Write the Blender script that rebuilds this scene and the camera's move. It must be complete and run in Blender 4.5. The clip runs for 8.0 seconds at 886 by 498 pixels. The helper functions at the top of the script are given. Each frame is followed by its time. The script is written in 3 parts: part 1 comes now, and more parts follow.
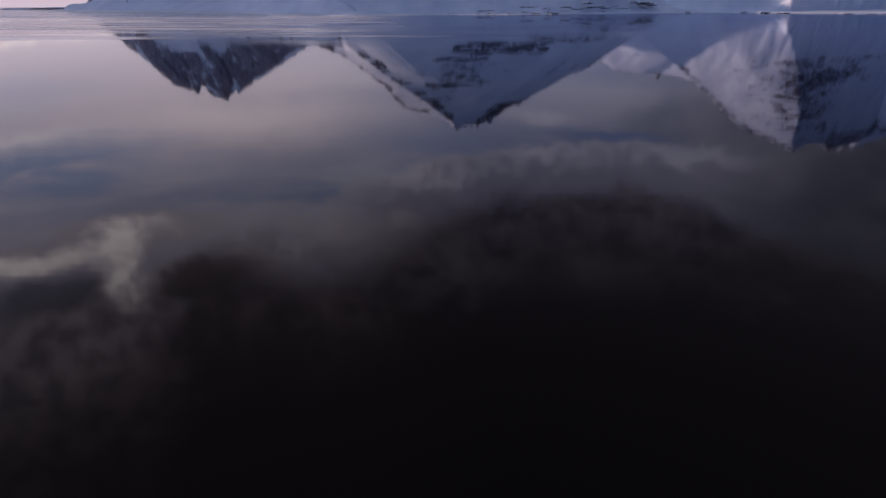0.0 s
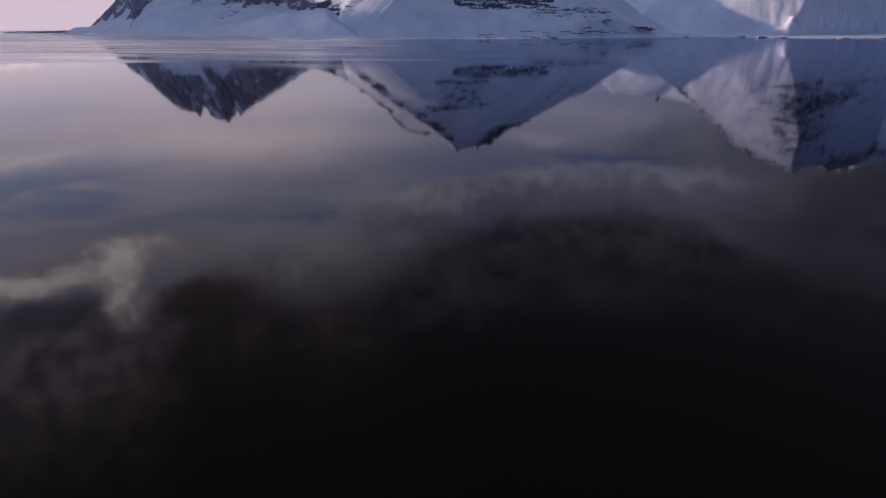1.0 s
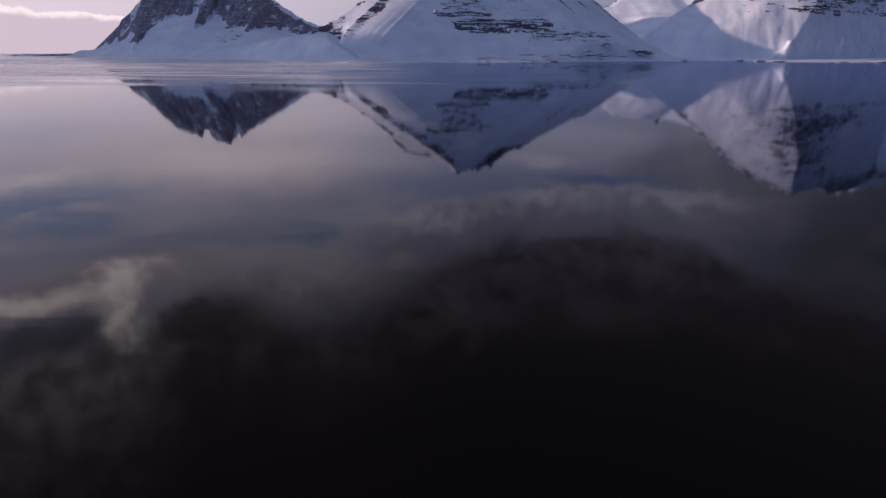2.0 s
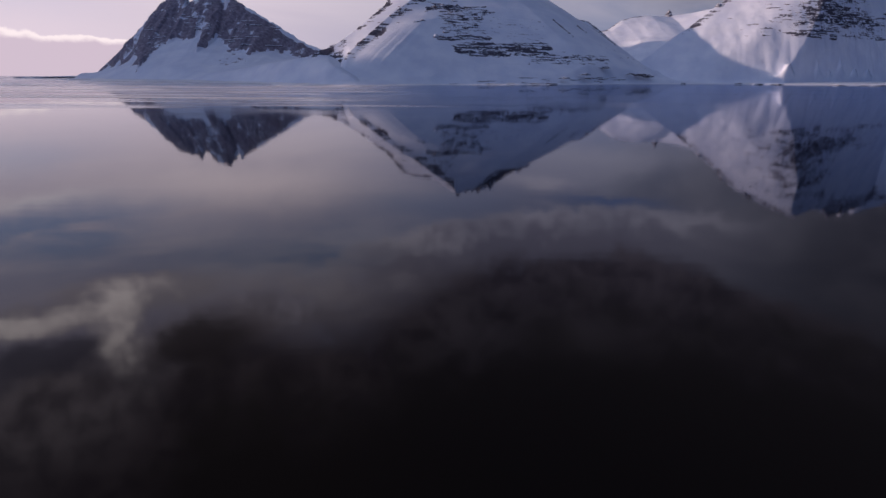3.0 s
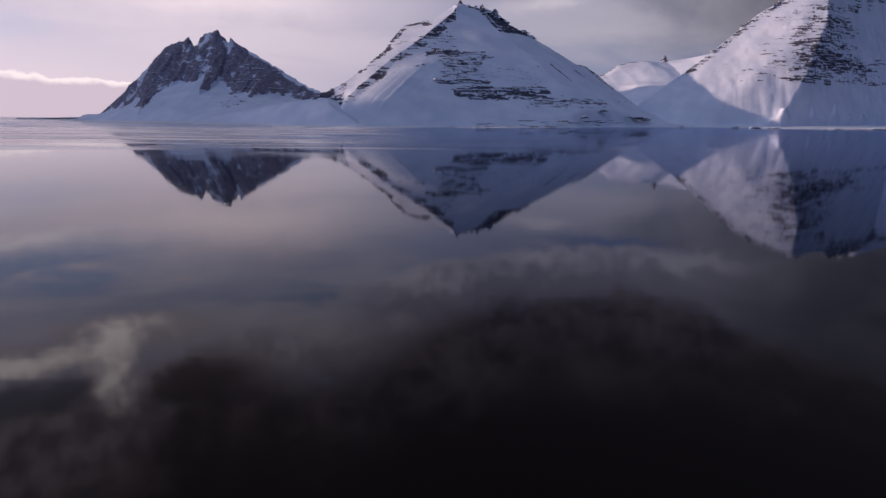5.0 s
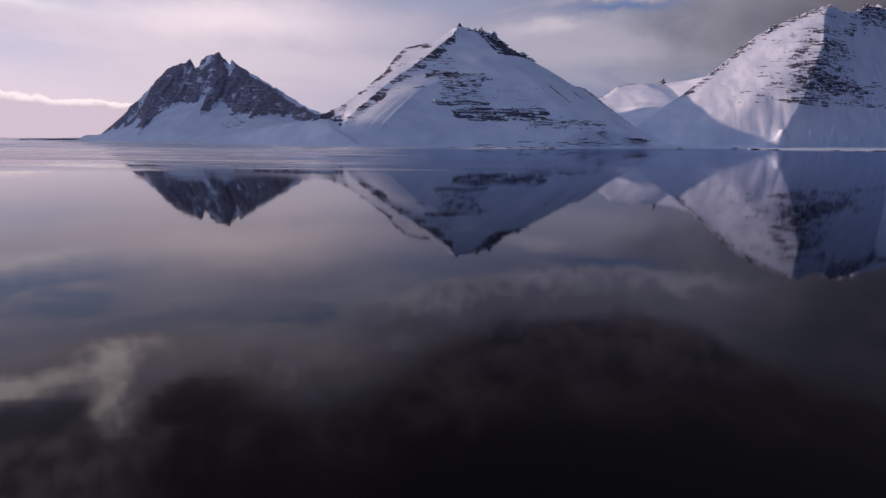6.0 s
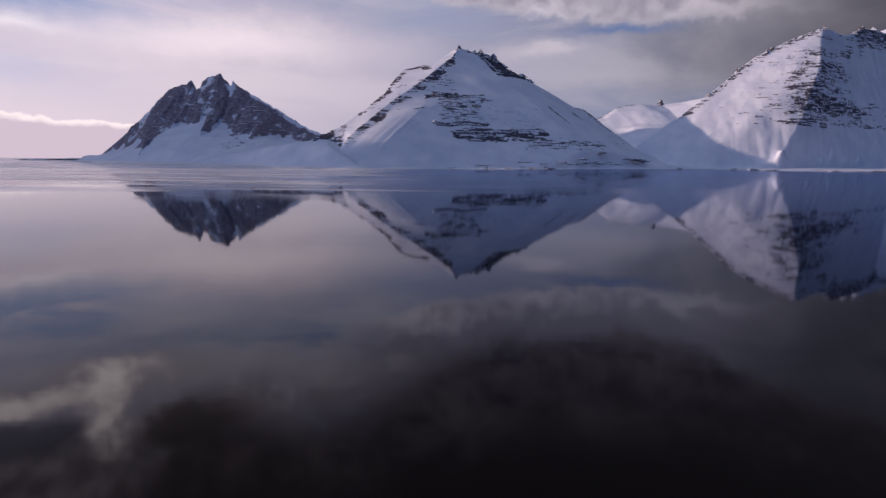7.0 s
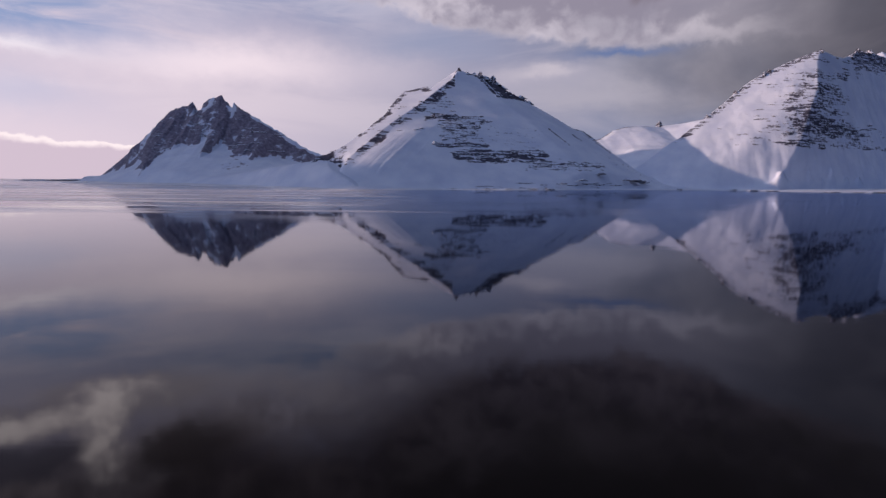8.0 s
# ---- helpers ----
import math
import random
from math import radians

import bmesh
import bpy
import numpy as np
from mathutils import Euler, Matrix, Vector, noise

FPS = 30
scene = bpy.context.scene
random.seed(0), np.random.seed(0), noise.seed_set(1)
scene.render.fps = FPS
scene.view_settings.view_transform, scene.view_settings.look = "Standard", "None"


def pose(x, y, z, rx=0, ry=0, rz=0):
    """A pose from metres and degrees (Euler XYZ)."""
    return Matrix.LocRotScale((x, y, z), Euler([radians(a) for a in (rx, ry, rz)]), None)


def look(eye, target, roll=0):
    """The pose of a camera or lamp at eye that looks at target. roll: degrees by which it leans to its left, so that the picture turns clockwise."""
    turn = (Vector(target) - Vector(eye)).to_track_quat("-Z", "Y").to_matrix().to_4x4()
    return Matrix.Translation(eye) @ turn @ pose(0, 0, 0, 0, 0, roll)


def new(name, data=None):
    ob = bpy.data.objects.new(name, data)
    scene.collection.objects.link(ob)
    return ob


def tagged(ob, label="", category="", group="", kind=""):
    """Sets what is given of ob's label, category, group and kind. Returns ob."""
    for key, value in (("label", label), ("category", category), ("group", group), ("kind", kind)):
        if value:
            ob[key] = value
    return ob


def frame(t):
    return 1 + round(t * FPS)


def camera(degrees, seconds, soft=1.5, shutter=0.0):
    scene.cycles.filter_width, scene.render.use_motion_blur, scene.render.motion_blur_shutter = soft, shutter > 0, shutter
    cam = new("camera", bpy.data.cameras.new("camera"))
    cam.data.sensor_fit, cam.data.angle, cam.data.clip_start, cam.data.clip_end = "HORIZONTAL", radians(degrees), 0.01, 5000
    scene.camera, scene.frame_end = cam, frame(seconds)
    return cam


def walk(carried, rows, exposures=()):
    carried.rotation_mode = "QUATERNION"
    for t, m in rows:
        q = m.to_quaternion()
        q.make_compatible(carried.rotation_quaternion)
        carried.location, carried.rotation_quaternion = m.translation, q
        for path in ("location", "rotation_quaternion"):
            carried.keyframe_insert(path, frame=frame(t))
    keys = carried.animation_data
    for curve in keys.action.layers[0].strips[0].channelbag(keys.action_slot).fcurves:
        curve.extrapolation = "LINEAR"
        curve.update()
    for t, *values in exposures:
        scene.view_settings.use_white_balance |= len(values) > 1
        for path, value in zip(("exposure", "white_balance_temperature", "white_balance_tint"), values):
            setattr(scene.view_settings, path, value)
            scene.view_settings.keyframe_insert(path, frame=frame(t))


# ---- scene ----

# ---------------------------------------------------------------- camera and its flight
cam = camera(74.2, 8.0, soft=1.5)
FLIGHT = [  # seconds, pitch, yaw, roll: a drone that flies straight ahead and tilts up
    (0.0, -22.79, 0.08, 0.05), (0.5, -21.78, 0.09, 0.10), (1.0, -20.76, 0.10, 0.15), (1.5, -19.75, 0.12, 0.20),
    (3.0, -16.67, 0.13, 0.30), (3.5, -15.72, 0.12, 0.37), (4.0, -14.73, 0.10, 0.42), (4.5, -13.76, 0.08, 0.47),
    (6.0, -10.80, 0.02, 0.55), (6.5, -9.85, 0.01, 0.57), (7.0, -8.85, 0.0, 0.59), (7.5, -7.88, 0.0, 0.60), (8.0, -6.84, 0.0, 0.61)]
EYE_HEIGHT, SPEED = 37.6, 12.1
walk(cam, [(t, pose(0, SPEED * t, EYE_HEIGHT, 90 + pitch, 0, yaw) @ pose(0, 0, 0, 0, 0, roll)) for t, pitch, yaw, roll in FLIGHT],
     exposures=[(0.0, 0.02), (8.0, 0.06)])

# ---------------------------------------------------------------- sun, sky and clouds
SUN_AZ, SUN_EL = -94.0, 9.0   # degrees from straight ahead (minus: to the left), degrees up
sun_way = Vector((math.sin(radians(SUN_AZ)) * math.cos(radians(SUN_EL)), math.cos(radians(SUN_AZ)) * math.cos(radians(SUN_EL)), math.sin(radians(SUN_EL))))
sun = new("sun", bpy.data.lights.new("sun", "SUN"))
sun.data.energy, sun.data.angle, sun.data.color = 3.3, radians(0.6), (1.0, 0.71, 0.60)
sun.matrix_world = look(sun_way * 100, (0, 0, 0))


class Nodes:
    """Brief calls that add nodes to a node tree."""

    def __init__(self, tree):
        self.tree = tree
        tree.nodes.clear()

    def put(self, kind, ins=(), **props):
        n = self.tree.nodes.new(kind)
        for k, v in props.items():
            setattr(n, k, v)
        for k, v in dict(ins).items():
            if isinstance(v, bpy.types.NodeSocket):
                self.tree.links.new(v, n.inputs[k])
            else:
                n.inputs[k].default_value = v
        return n

    def math(self, op, a, b=0.0, c=0.0):
        return self.put("ShaderNodeMath", {0: a, 1: b, 2: c}, operation=op).outputs[0]

    def add(self, a, b):
        return self.math("ADD", a, b)

    def sub(self, a, b):
        return self.math("SUBTRACT", a, b)

    def mul(self, a, b):
        return self.math("MULTIPLY", a, b)

    def step(self, v, lo, hi, a=0.0, b=1.0):
        return self.put("ShaderNodeMapRange", {0: v, 1: lo, 2: hi, 3: a, 4: b}, interpolation_type="SMOOTHSTEP").outputs[0]

    def mix(self, f, a, b, blend="MIX"):
        n = self.put("ShaderNodeMix", {}, data_type="RGBA", blend_type=blend)
        for i, v in ((0, f), (6, a), (7, b)):
            if isinstance(v, bpy.types.NodeSocket):
                self.tree.links.new(v, n.inputs[i])
            else:
                n.inputs[i].default_value = v if i == 0 else (*v, 1.0)
        return n.outputs[2]

    def xyz(self, x, y, z):
        return self.put("ShaderNodeCombineXYZ", {0: x, 1: y, 2: z}).outputs[0]

    def noise(self, vector, scale, detail=4.0, rough=0.55, warp=0.0):
        return self.put("ShaderNodeTexNoise", {"Vector": vector, "Scale": scale, "Detail": detail, "Roughness": rough, "Distortion": warp}).outputs[0]

    def ramp(self, v, stops, smooth=False):
        n = self.put("ShaderNodeValToRGB", {0: v})
        cr = n.color_ramp
        cr.interpolation = "B_SPLINE" if smooth else "LINEAR"
        while len(cr.elements) < len(stops):
            cr.elements.new(0.5)
        for e, (p, c) in zip(cr.elements, stops):
            e.position, e.color = p, (*c, 1.0) if isinstance(c, tuple) else (c, c, c, 1.0)
        return n.outputs[0]


world = bpy.data.worlds.new("sky")
scene.world = world
world.use_nodes = True
w = Nodes(world.node_tree)
way = w.put("ShaderNodeTexCoord").outputs["Generated"]
sx, sy, sz = w.put("ShaderNodeSeparateXYZ", {0: way}).outputs
az = w.mul(w.math("ARCTAN2", sx, sy), 180 / math.pi)
el = w.mul(w.math("ARCSINE", w.math("MAXIMUM", sz, 0.0)), 180 / math.pi)
clear = w.put("ShaderNodeTexSky", sky_type="NISHITA", sun_disc=False, sun_elevation=radians(SUN_EL), sun_rotation=radians(SUN_AZ), air_density=1.2, dust_density=1.5)
facing = w.put("ShaderNodeVectorMath", {0: way, 1: (-0.942, 0.132, 0.309)}, operation="DOT_PRODUCT").outputs["Value"]
near_sun = w.step(facing, -0.25, 0.75)
sky = w.mix(1.0, clear.outputs[0], w.mix(w.step(facing, -0.2, 0.6), (0.001, 0.004, 0.017), (0.007, 0.036, 0.150)), "MULTIPLY")
sky = w.mix(w.step(sz, 0.6, 0.0), sky, w.mix(1.0, sky, (0.13, 0.13, 0.16), "MULTIPLY"))     # dull low sky
away = w.step(facing, -0.12, -0.50)
# uneven edges for the cloud shapes below
warp_a = w.sub(w.noise(w.xyz(w.mul(az, 0.10), w.mul(el, 0.16), 0.0), 1.0, 5.0, 0.6), 0.5)
warp_b = w.sub(w.noise(w.xyz(w.mul(az, 0.10), w.mul(el, 0.16), 9.0), 1.0, 5.0, 0.6), 0.5)
warp_c = w.sub(w.noise(w.xyz(w.mul(az, 0.34), w.mul(el, 0.45), 21.0), 1.0, 4.0, 0.6), 0.5)
billow = w.noise(w.xyz(w.mul(az, 0.085), w.mul(el, 0.17), 41.0), 1.0, 5.0, 0.5, 0.4)
fluff = w.noise(w.xyz(w.mul(az, 0.42), w.mul(el, 0.45), 4.0), 1.0, 4.0, 0.5, 0.3)
azw = w.add(w.add(az, w.mul(warp_a, 6.0)), w.mul(warp_c, 2.2))
elw = w.add(w.add(el, w.mul(warp_b, 3.6)), w.mul(warp_c, 1.4))


def blob(a, e, wide, high):
    """A soft patch of sky round one direction, with uneven edges."""
    da = w.math("DIVIDE", w.sub(azw, a), wide)
    de = w.math("DIVIDE", w.sub(elw, e), high)
    return w.math("EXPONENT", w.mul(w.add(w.mul(da, da), w.mul(de, de)), -1.0))


def edge_line(points):
    """A height in the sky, in degrees, for each direction round the horizon."""
    across = w.put("ShaderNodeMapRange", {0: az, 1: -60.0, 2: 60.0}).outputs[0]
    return w.mul(w.ramp(across, [((a + 60.0) / 120.0, e / 40.0) for a, e in points]), 40.0)


# brighter sky overhead, out of view, added to lift the shaded snow
sky = w.mix(w.mul(w.step(sz, 0.35, 0.85), 0.8), sky, (0.312, 0.415, 0.70))
# soft fill added out of view, high on the sun's side, to brighten shaded snow
fill_glow = w.put("ShaderNodeVectorMath", {0: way, 1: tuple(Vector((-0.88, -0.04, 0.47)).normalized())}, operation="DOT_PRODUCT").outputs["Value"]
sky = w.mix(w.mul(w.step(fill_glow, 0.66, 0.98), 0.9), sky, (0.55, 0.58, 0.80))
# sky out of view, right and behind, darkened to dim the right mountain's shaded face
sky = w.mix(w.mul(w.mul(w.step(sx, -0.10, 0.50), w.step(sy, 0.5, 0.1)), 0.9), sky, (0.016, 0.040, 0.115))
sky = w.mix(w.mul(w.mul(w.step(sy, 0.0, -0.40), w.step(sz, 0.70, 0.40)), 0.92), sky, (0.016, 0.040, 0.115))
# a milky sky ahead, clear blue behind the camera
ahead = w.step(sy, 0.02, 0.52)
sky = w.mix(w.mul(w.mul(ahead, w.step(sz, 0.9, 0.6)), 0.72), sky, w.mix(away, w.mix(near_sun, (0.21, 0.24, 0.38), (0.68, 0.60, 0.73)), (0.05, 0.082, 0.20)))
# pink haze low over the horizon, stronger and higher towards the sun, lavender away from it
haze = w.step(el, 20.0, 1.0)
haze = w.mul(w.mul(haze, w.add(0.55, w.mul(near_sun, 0.42))), w.add(0.03, w.mul(ahead, 0.97)))
sky = w.mix(haze, sky, w.mix(away, w.mix(near_sun, (0.21, 0.25, 0.40), (0.78, 0.65, 0.74)), (0.055, 0.088, 0.21)))
# bright thin veils, drawn out along the wind, with blue between them
veil = w.noise(w.xyz(w.mul(az, 0.035), w.mul(el, 0.17), 3.0), 1.3, 6.0, 0.55, 0.8)
veil = w.mul(w.mul(w.step(veil, 0.40, 0.66), w.step(el, 2.0, 6.0)), ahead)
sky = w.mix(w.mul(veil, 0.6), sky, w.mix(near_sun, (0.42, 0.39, 0.48), (0.80, 0.68, 0.76)))
wisp = w.noise(w.xyz(w.mul(az, 0.09), w.mul(el, 0.50), 31.0), 1.0, 7.0, 0.6, 0.6)
sky = w.mix(w.mul(blob(-36.0, 6.2, 6.0, 1.8), 0.45), sky, (0.42, 0.46, 0.66))
sky = w.mix(w.mul(blob(-20.0, 10.0, 12.0, 1.9), 0.75), sky, (0.95, 0.80, 0.86))
sky = w.mix(w.mul(blob(-7.0, 9.6, 6.0, 2.4), 0.4), sky, (0.52, 0.47, 0.58))
sky = w.mix(w.mul(blob(-36.0, 9.7, 4.6, 0.6), 0.85), sky, (0.92, 0.82, 0.88))
# blue openings on the sunny side, crossed by grey streaks
sky = w.mix(w.mul(w.mul(blob(-35.0, 12.8, 9.0, 2.4), w.step(wisp, 0.76, 0.46)), 0.95), sky, (0.18, 0.285, 0.53))
sky = w.mix(w.mul(blob(-12.0, 16.6, 24.0, 3.0), 0.82), sky, w.mix(w.step(wisp, 0.34, 0.66), (0.18, 0.25, 0.44), (0.47, 0.465, 0.60)))
sky = w.mix(w.mul(blob(-2.0, 12.4, 7.0, 1.5), 0.6), sky, (0.27, 0.31, 0.47))
sky = w.mix(w.mul(w.mul(blob(-10.0, 17.6, 6.0, 1.4), w.step(fluff, 0.34, 0.60)), 0.6), sky, (0.50, 0.46, 0.56))
# soft grey cloud on the shaded side, dark towards the far mountains
greys = w.mix(w.step(w.add(azw, w.mul(el, -0.4)), 5.0, 34.0), w.mix(w.step(billow, 0.35, 0.65), (0.27, 0.27, 0.36), (0.41, 0.385, 0.46)), w.mix(w.step(billow, 0.3, 0.7), (0.066, 0.064, 0.088), (0.145, 0.132, 0.162)))
sky = w.mix(w.mul(w.mul(w.step(w.add(az, w.mul(warp_a, 14.0)), 8.0, 20.0), w.step(az, 85.0, 50.0)), w.step(elw, 3.5, 8.0)), sky, greys)
sky = w.mix(w.mul(blob(14.0, 7.6, 7.0, 1.2), 0.8), sky, (0.42, 0.39, 0.47))
sky = w.mix(w.mul(blob(9.0, 9.9, 2.6, 0.55), 0.75), sky, (0.58, 0.52, 0.59))
# a strip of puffs under the deck, with a blue gap below it
under = edge_line([(-60, 20), (-14, 17.5), (-8, 15.8), (0, 14.1), (6, 12.8), (13, 12.1), (20, 11.4), (27, 11.6), (60, 13)])
above = w.add(w.sub(el, under), w.add(w.mul(w.sub(fluff, 0.5), 2.6), w.mul(warp_c, 1.6)))
strip = w.mul(w.mul(w.step(above, -0.3, 0.7), w.step(az, -13.0, -3.0)), w.step(az, 34.0, 14.0))
sky = w.mix(w.mul(strip, 0.9), sky, w.mix(w.step(w.add(above, w.mul(w.sub(fluff, 0.5), 5.0)), 3.2, 0.4), (0.28, 0.248, 0.32), w.mix(w.step(billow, 0.35, 0.65), (0.40, 0.365, 0.44), (0.66, 0.59, 0.67))))
sky = w.mix(w.mul(blob(16.0, 11.3, 4.6, 0.42), 0.95), sky, (0.135, 0.185, 0.36))
# low bank of bright-topped cloud on the sea horizon
lump = w.noise(w.xyz(w.mul(az, 0.35), w.mul(el, 0.5), 1.0), 1.0, 5.0)
top = w.add(w.add(2.75, w.mul(w.sub(-28.0, az), 0.05)), w.mul(w.sub(lump, 0.5), 1.5))
low = w.mul(w.step(w.sub(top, el), 0.0, 0.16), w.step(az, -17.0, -24.0))
rim = w.step(w.add(w.sub(top, el), w.mul(w.sub(fluff, 0.5), 0.5)), 0.75, 0.2)
sky = w.mix(w.mul(low, 0.9), sky, w.mix(rim, (0.62, 0.50, 0.60), (1.0, 0.86, 0.88)))
# lit tops of the cloud that the deck grows out of
sky = w.mix(w.mul(w.mul(blob(-14.0, 21.8, 12.0, 2.6), w.step(w.add(fluff, w.mul(warp_c, 0.5)), 0.20, 0.62)), 0.85), sky, (0.34, 0.30, 0.37))
puff = w.noise(w.xyz(w.mul(az, 0.21), w.mul(el, 0.33), 51.0), 1.0, 6.0, 0.55, 0.3)
sky = w.mix(w.mul(w.mul(blob(-11.0, 20.6, 13.0, 3.0), w.step(puff, 0.46, 0.62)), 0.75), sky, (0.54, 0.48, 0.56))
sky = w.mix(w.mul(w.mul(w.step(w.add(el, w.mul(warp_b, 8.0)), 21.0, 25.0), w.step(az, -18.0, -30.0)), w.step(sy, 0.2, 0.5)), sky, w.mix(w.step(fluff, 0.3, 0.7), (0.17, 0.145, 0.18), (0.36, 0.305, 0.355)))
# dark cloud deck overhead with a ragged edge, open again behind the camera
edge = edge_line([(-60, 32), (-44, 31.5), (-33, 31), (-29, 28), (-26, 22.6), (-20, 22.4), (-15, 24.6), (-8, 24), (-3, 21.4), (2, 19.0), (7, 17.3), (14, 16.4), (20, 16.2), (25, 16.6), (29, 17.8), (34, 19.2), (40, 20.0), (60, 22)])
rag = w.noise(w.xyz(w.mul(az, 0.16), w.mul(el, 0.22), 5.0), 1.0, 7.0, 0.6, 0.3)
over = w.add(w.add(w.sub(el, edge), w.mul(w.sub(rag, 0.5), 3.2)), w.add(w.mul(w.sub(fluff, 0.5), 2.8), w.mul(w.sub(puff, 0.5), 2.0)))
depth = w.add(w.add(over, w.mul(w.sub(rag, 0.5), 11.0)), w.step(az, 20.0, 40.0, 0.0, 6.0))
dark = w.mix(w.step(depth, 0.5, 12.0), w.mix(w.step(w.add(w.mul(fluff, 0.45), w.mul(puff, 0.55)), 0.38, 0.62), (0.090, 0.073, 0.098), (0.180, 0.146, 0.178)), (0.062, 0.054, 0.059))
sky = w.mix(w.mul(w.step(over, w.step(az, -6.0, 6.0, -3.2, -0.8), w.step(az, -6.0, 6.0, 3.2, 1.3)), w.step(sy, 0.12, 0.52)), sky, dark)
sky = w.mix(w.mul(blob(15.5, 24.0, 3.8, 1.9), 0.6), sky, (0.20, 0.165, 0.19))
sky = w.mix(w.mul(w.mul(blob(1.5, 24.5, 7.0, 3.4), w.step(puff, 0.36, 0.62)), 0.75), sky, (0.20, 0.165, 0.195))
# shaded bellies beside and below the sunlit heaps
sky = w.mix(w.mul(w.step(blob(-36.5, 22.6, 6.2, 2.0), 0.25, 0.85), 0.88), sky, (0.125, 0.115, 0.165))
sky = w.mix(w.mul(w.step(w.add(blob(-24.6, 24.0, 5.4, 2.8), w.mul(warp_c, 0.5)), 0.2, 0.85), 0.8), sky, (0.075, 0.062, 0.072))
# sunlit heaps at the deck's edge on the sunny side
tuft = w.noise(w.xyz(w.mul(az, 0.50), w.mul(el, 0.60), 6.0), 1.0, 6.0, 0.55, 0.4)
haunch = w.add(blob(-28.0, 18.6, 7.5, 1.6), blob(-38.0, 19.3, 5.0, 1.5))
sky = w.mix(w.mul(w.step(w.mul(haunch, w.add(0.4, w.mul(tuft, 1.2))), 0.18, 0.85), 0.85), sky, (0.50, 0.445, 0.52))
heap = w.add(w.add(w.add(w.mul(blob(-38.2, 19.5, 4.8, 1.35), 1.3), blob(-31.2, 21.6, 2.1, 4.2)), w.mul(blob(-28.0, 18.5, 5.2, 1.4), 0.66)), w.mul(blob(-28.0, 25.8, 4.2, 1.0), 0.36))
heap = w.mul(heap, w.add(0.22, w.mul(tuft, 1.45)))
sky = w.mix(w.mul(w.step(heap, 0.10, 0.95), 0.95), sky, w.mix(w.step(heap, 0.25, 1.15), (0.38, 0.335, 0.41), (1.34, 1.19, 1.20)))
backdrop = w.put("ShaderNodeBackground", {0: sky, 1: 1.0})
w.put("ShaderNodeOutputWorld", {0: backdrop.outputs[0]})

# ---------------------------------------------------------------- materials


def material(name):
    m = bpy.data.materials.new(name)
    m.use_nodes = True
    return m, Nodes(m.node_tree)


def finish(n, ins):
    surf = n.put("ShaderNodeBsdfPrincipled", ins)
    n.put("ShaderNodeOutputMaterial", {0: surf.outputs[0]})


def bump(n, height, distance, strength=1.0):
    return n.put("ShaderNodeBump", {"Height": height, "Distance": distance, "Strength": strength}).outputs[0]


def mountain_material(name, rock_dark, rock_light, run=0.017, level=0.11, patchy=1.5, layered=3.0):
    """Wind-packed snow with basalt showing through in broken level streaks where the mesh says that the face is bare."""
    m, n = material(name)
    at = n.put("ShaderNodeNewGeometry").outputs["Position"]
    bare = n.put("ShaderNodeAttribute", attribute_name="bare").outputs["Fac"]
    px_, py_, pz_ = n.put("ShaderNodeSeparateXYZ", {0: at}).outputs
    streak = n.noise(n.xyz(n.mul(px_, run), n.mul(py_, run * 0.6), n.mul(pz_, level)), 1.0, 6.0, 0.62, 0.15)
    grit = n.noise(at, 0.07, 5.0, 0.65)
    fine = n.noise(at, 0.25, 4.0, 0.6)
    showing = n.mul(bare, n.add(n.add(0.5, n.mul(n.sub(streak, 0.42), layered)), n.mul(n.sub(grit, 0.5), patchy)))
    rock = n.step(showing, 0.46, 0.66)
    stone = n.mix(n.step(grit, 0.35, 0.65), rock_dark, rock_light)
    drift = n.noise(at, 0.010, 5.0, 0.55)
    snow = n.mix(n.step(drift, 0.3, 0.7), (0.68, 0.73, 0.84), (0.81, 0.85, 0.92))
    finish(n, {"Base Color": n.mix(rock, snow, stone), "Roughness": n.step(rock, 0, 1, 0.65, 0.92), "Specular IOR Level": 0.2,
               "Normal": bump(n, n.add(n.mul(grit, 1.0), n.mul(fine, 0.4)), 2.5, 0.4)})
    return m


MOUNTAIN = mountain_material("snowy_basalt", (0.042, 0.042, 0.060), (0.105, 0.103, 0.138), 0.017, 0.125, 1.9)
# rock paler than MOUNTAIN's, its colour lifted to stand in for haze
CRAG = mountain_material("snowy_crag", (0.165, 0.150, 0.190), (0.320, 0.288, 0.340), 0.018, 0.034, 0.6, 1.5)

m_water, n = material("fjord_water")
at = n.put("ShaderNodeNewGeometry").outputs["Position"]
wx, wy, _ = n.put("ShaderNodeSeparateXYZ", {0: at}).outputs
swell = n.noise(n.xyz(n.mul(wx, 0.5), wy, 0.0), 0.03, 3.0, 0.5)
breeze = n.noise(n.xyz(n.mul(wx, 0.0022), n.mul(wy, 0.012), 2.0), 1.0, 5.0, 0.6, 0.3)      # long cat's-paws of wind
left_side = n.step(n.add(wx, n.mul(wy, 0.12)), 150.0, -150.0)
ruffled = n.mul(n.step(breeze, 0.44, 0.60), n.mul(n.step(wy, 520.0, 900.0), n.add(0.18, n.mul(left_side, 0.82))))
line = n.noise(n.xyz(n.mul(wx, 0.0011), n.mul(wy, 0.0125), 8.0), 1.0, 3.0, 0.5, 0.1)
sky_streaks = n.mul(n.step(line, 0.545, 0.60), n.mul(left_side, n.step(wy, 620.0, 800.0)))         # thin pale streaks painted for bright sky mirrored in ruffled water
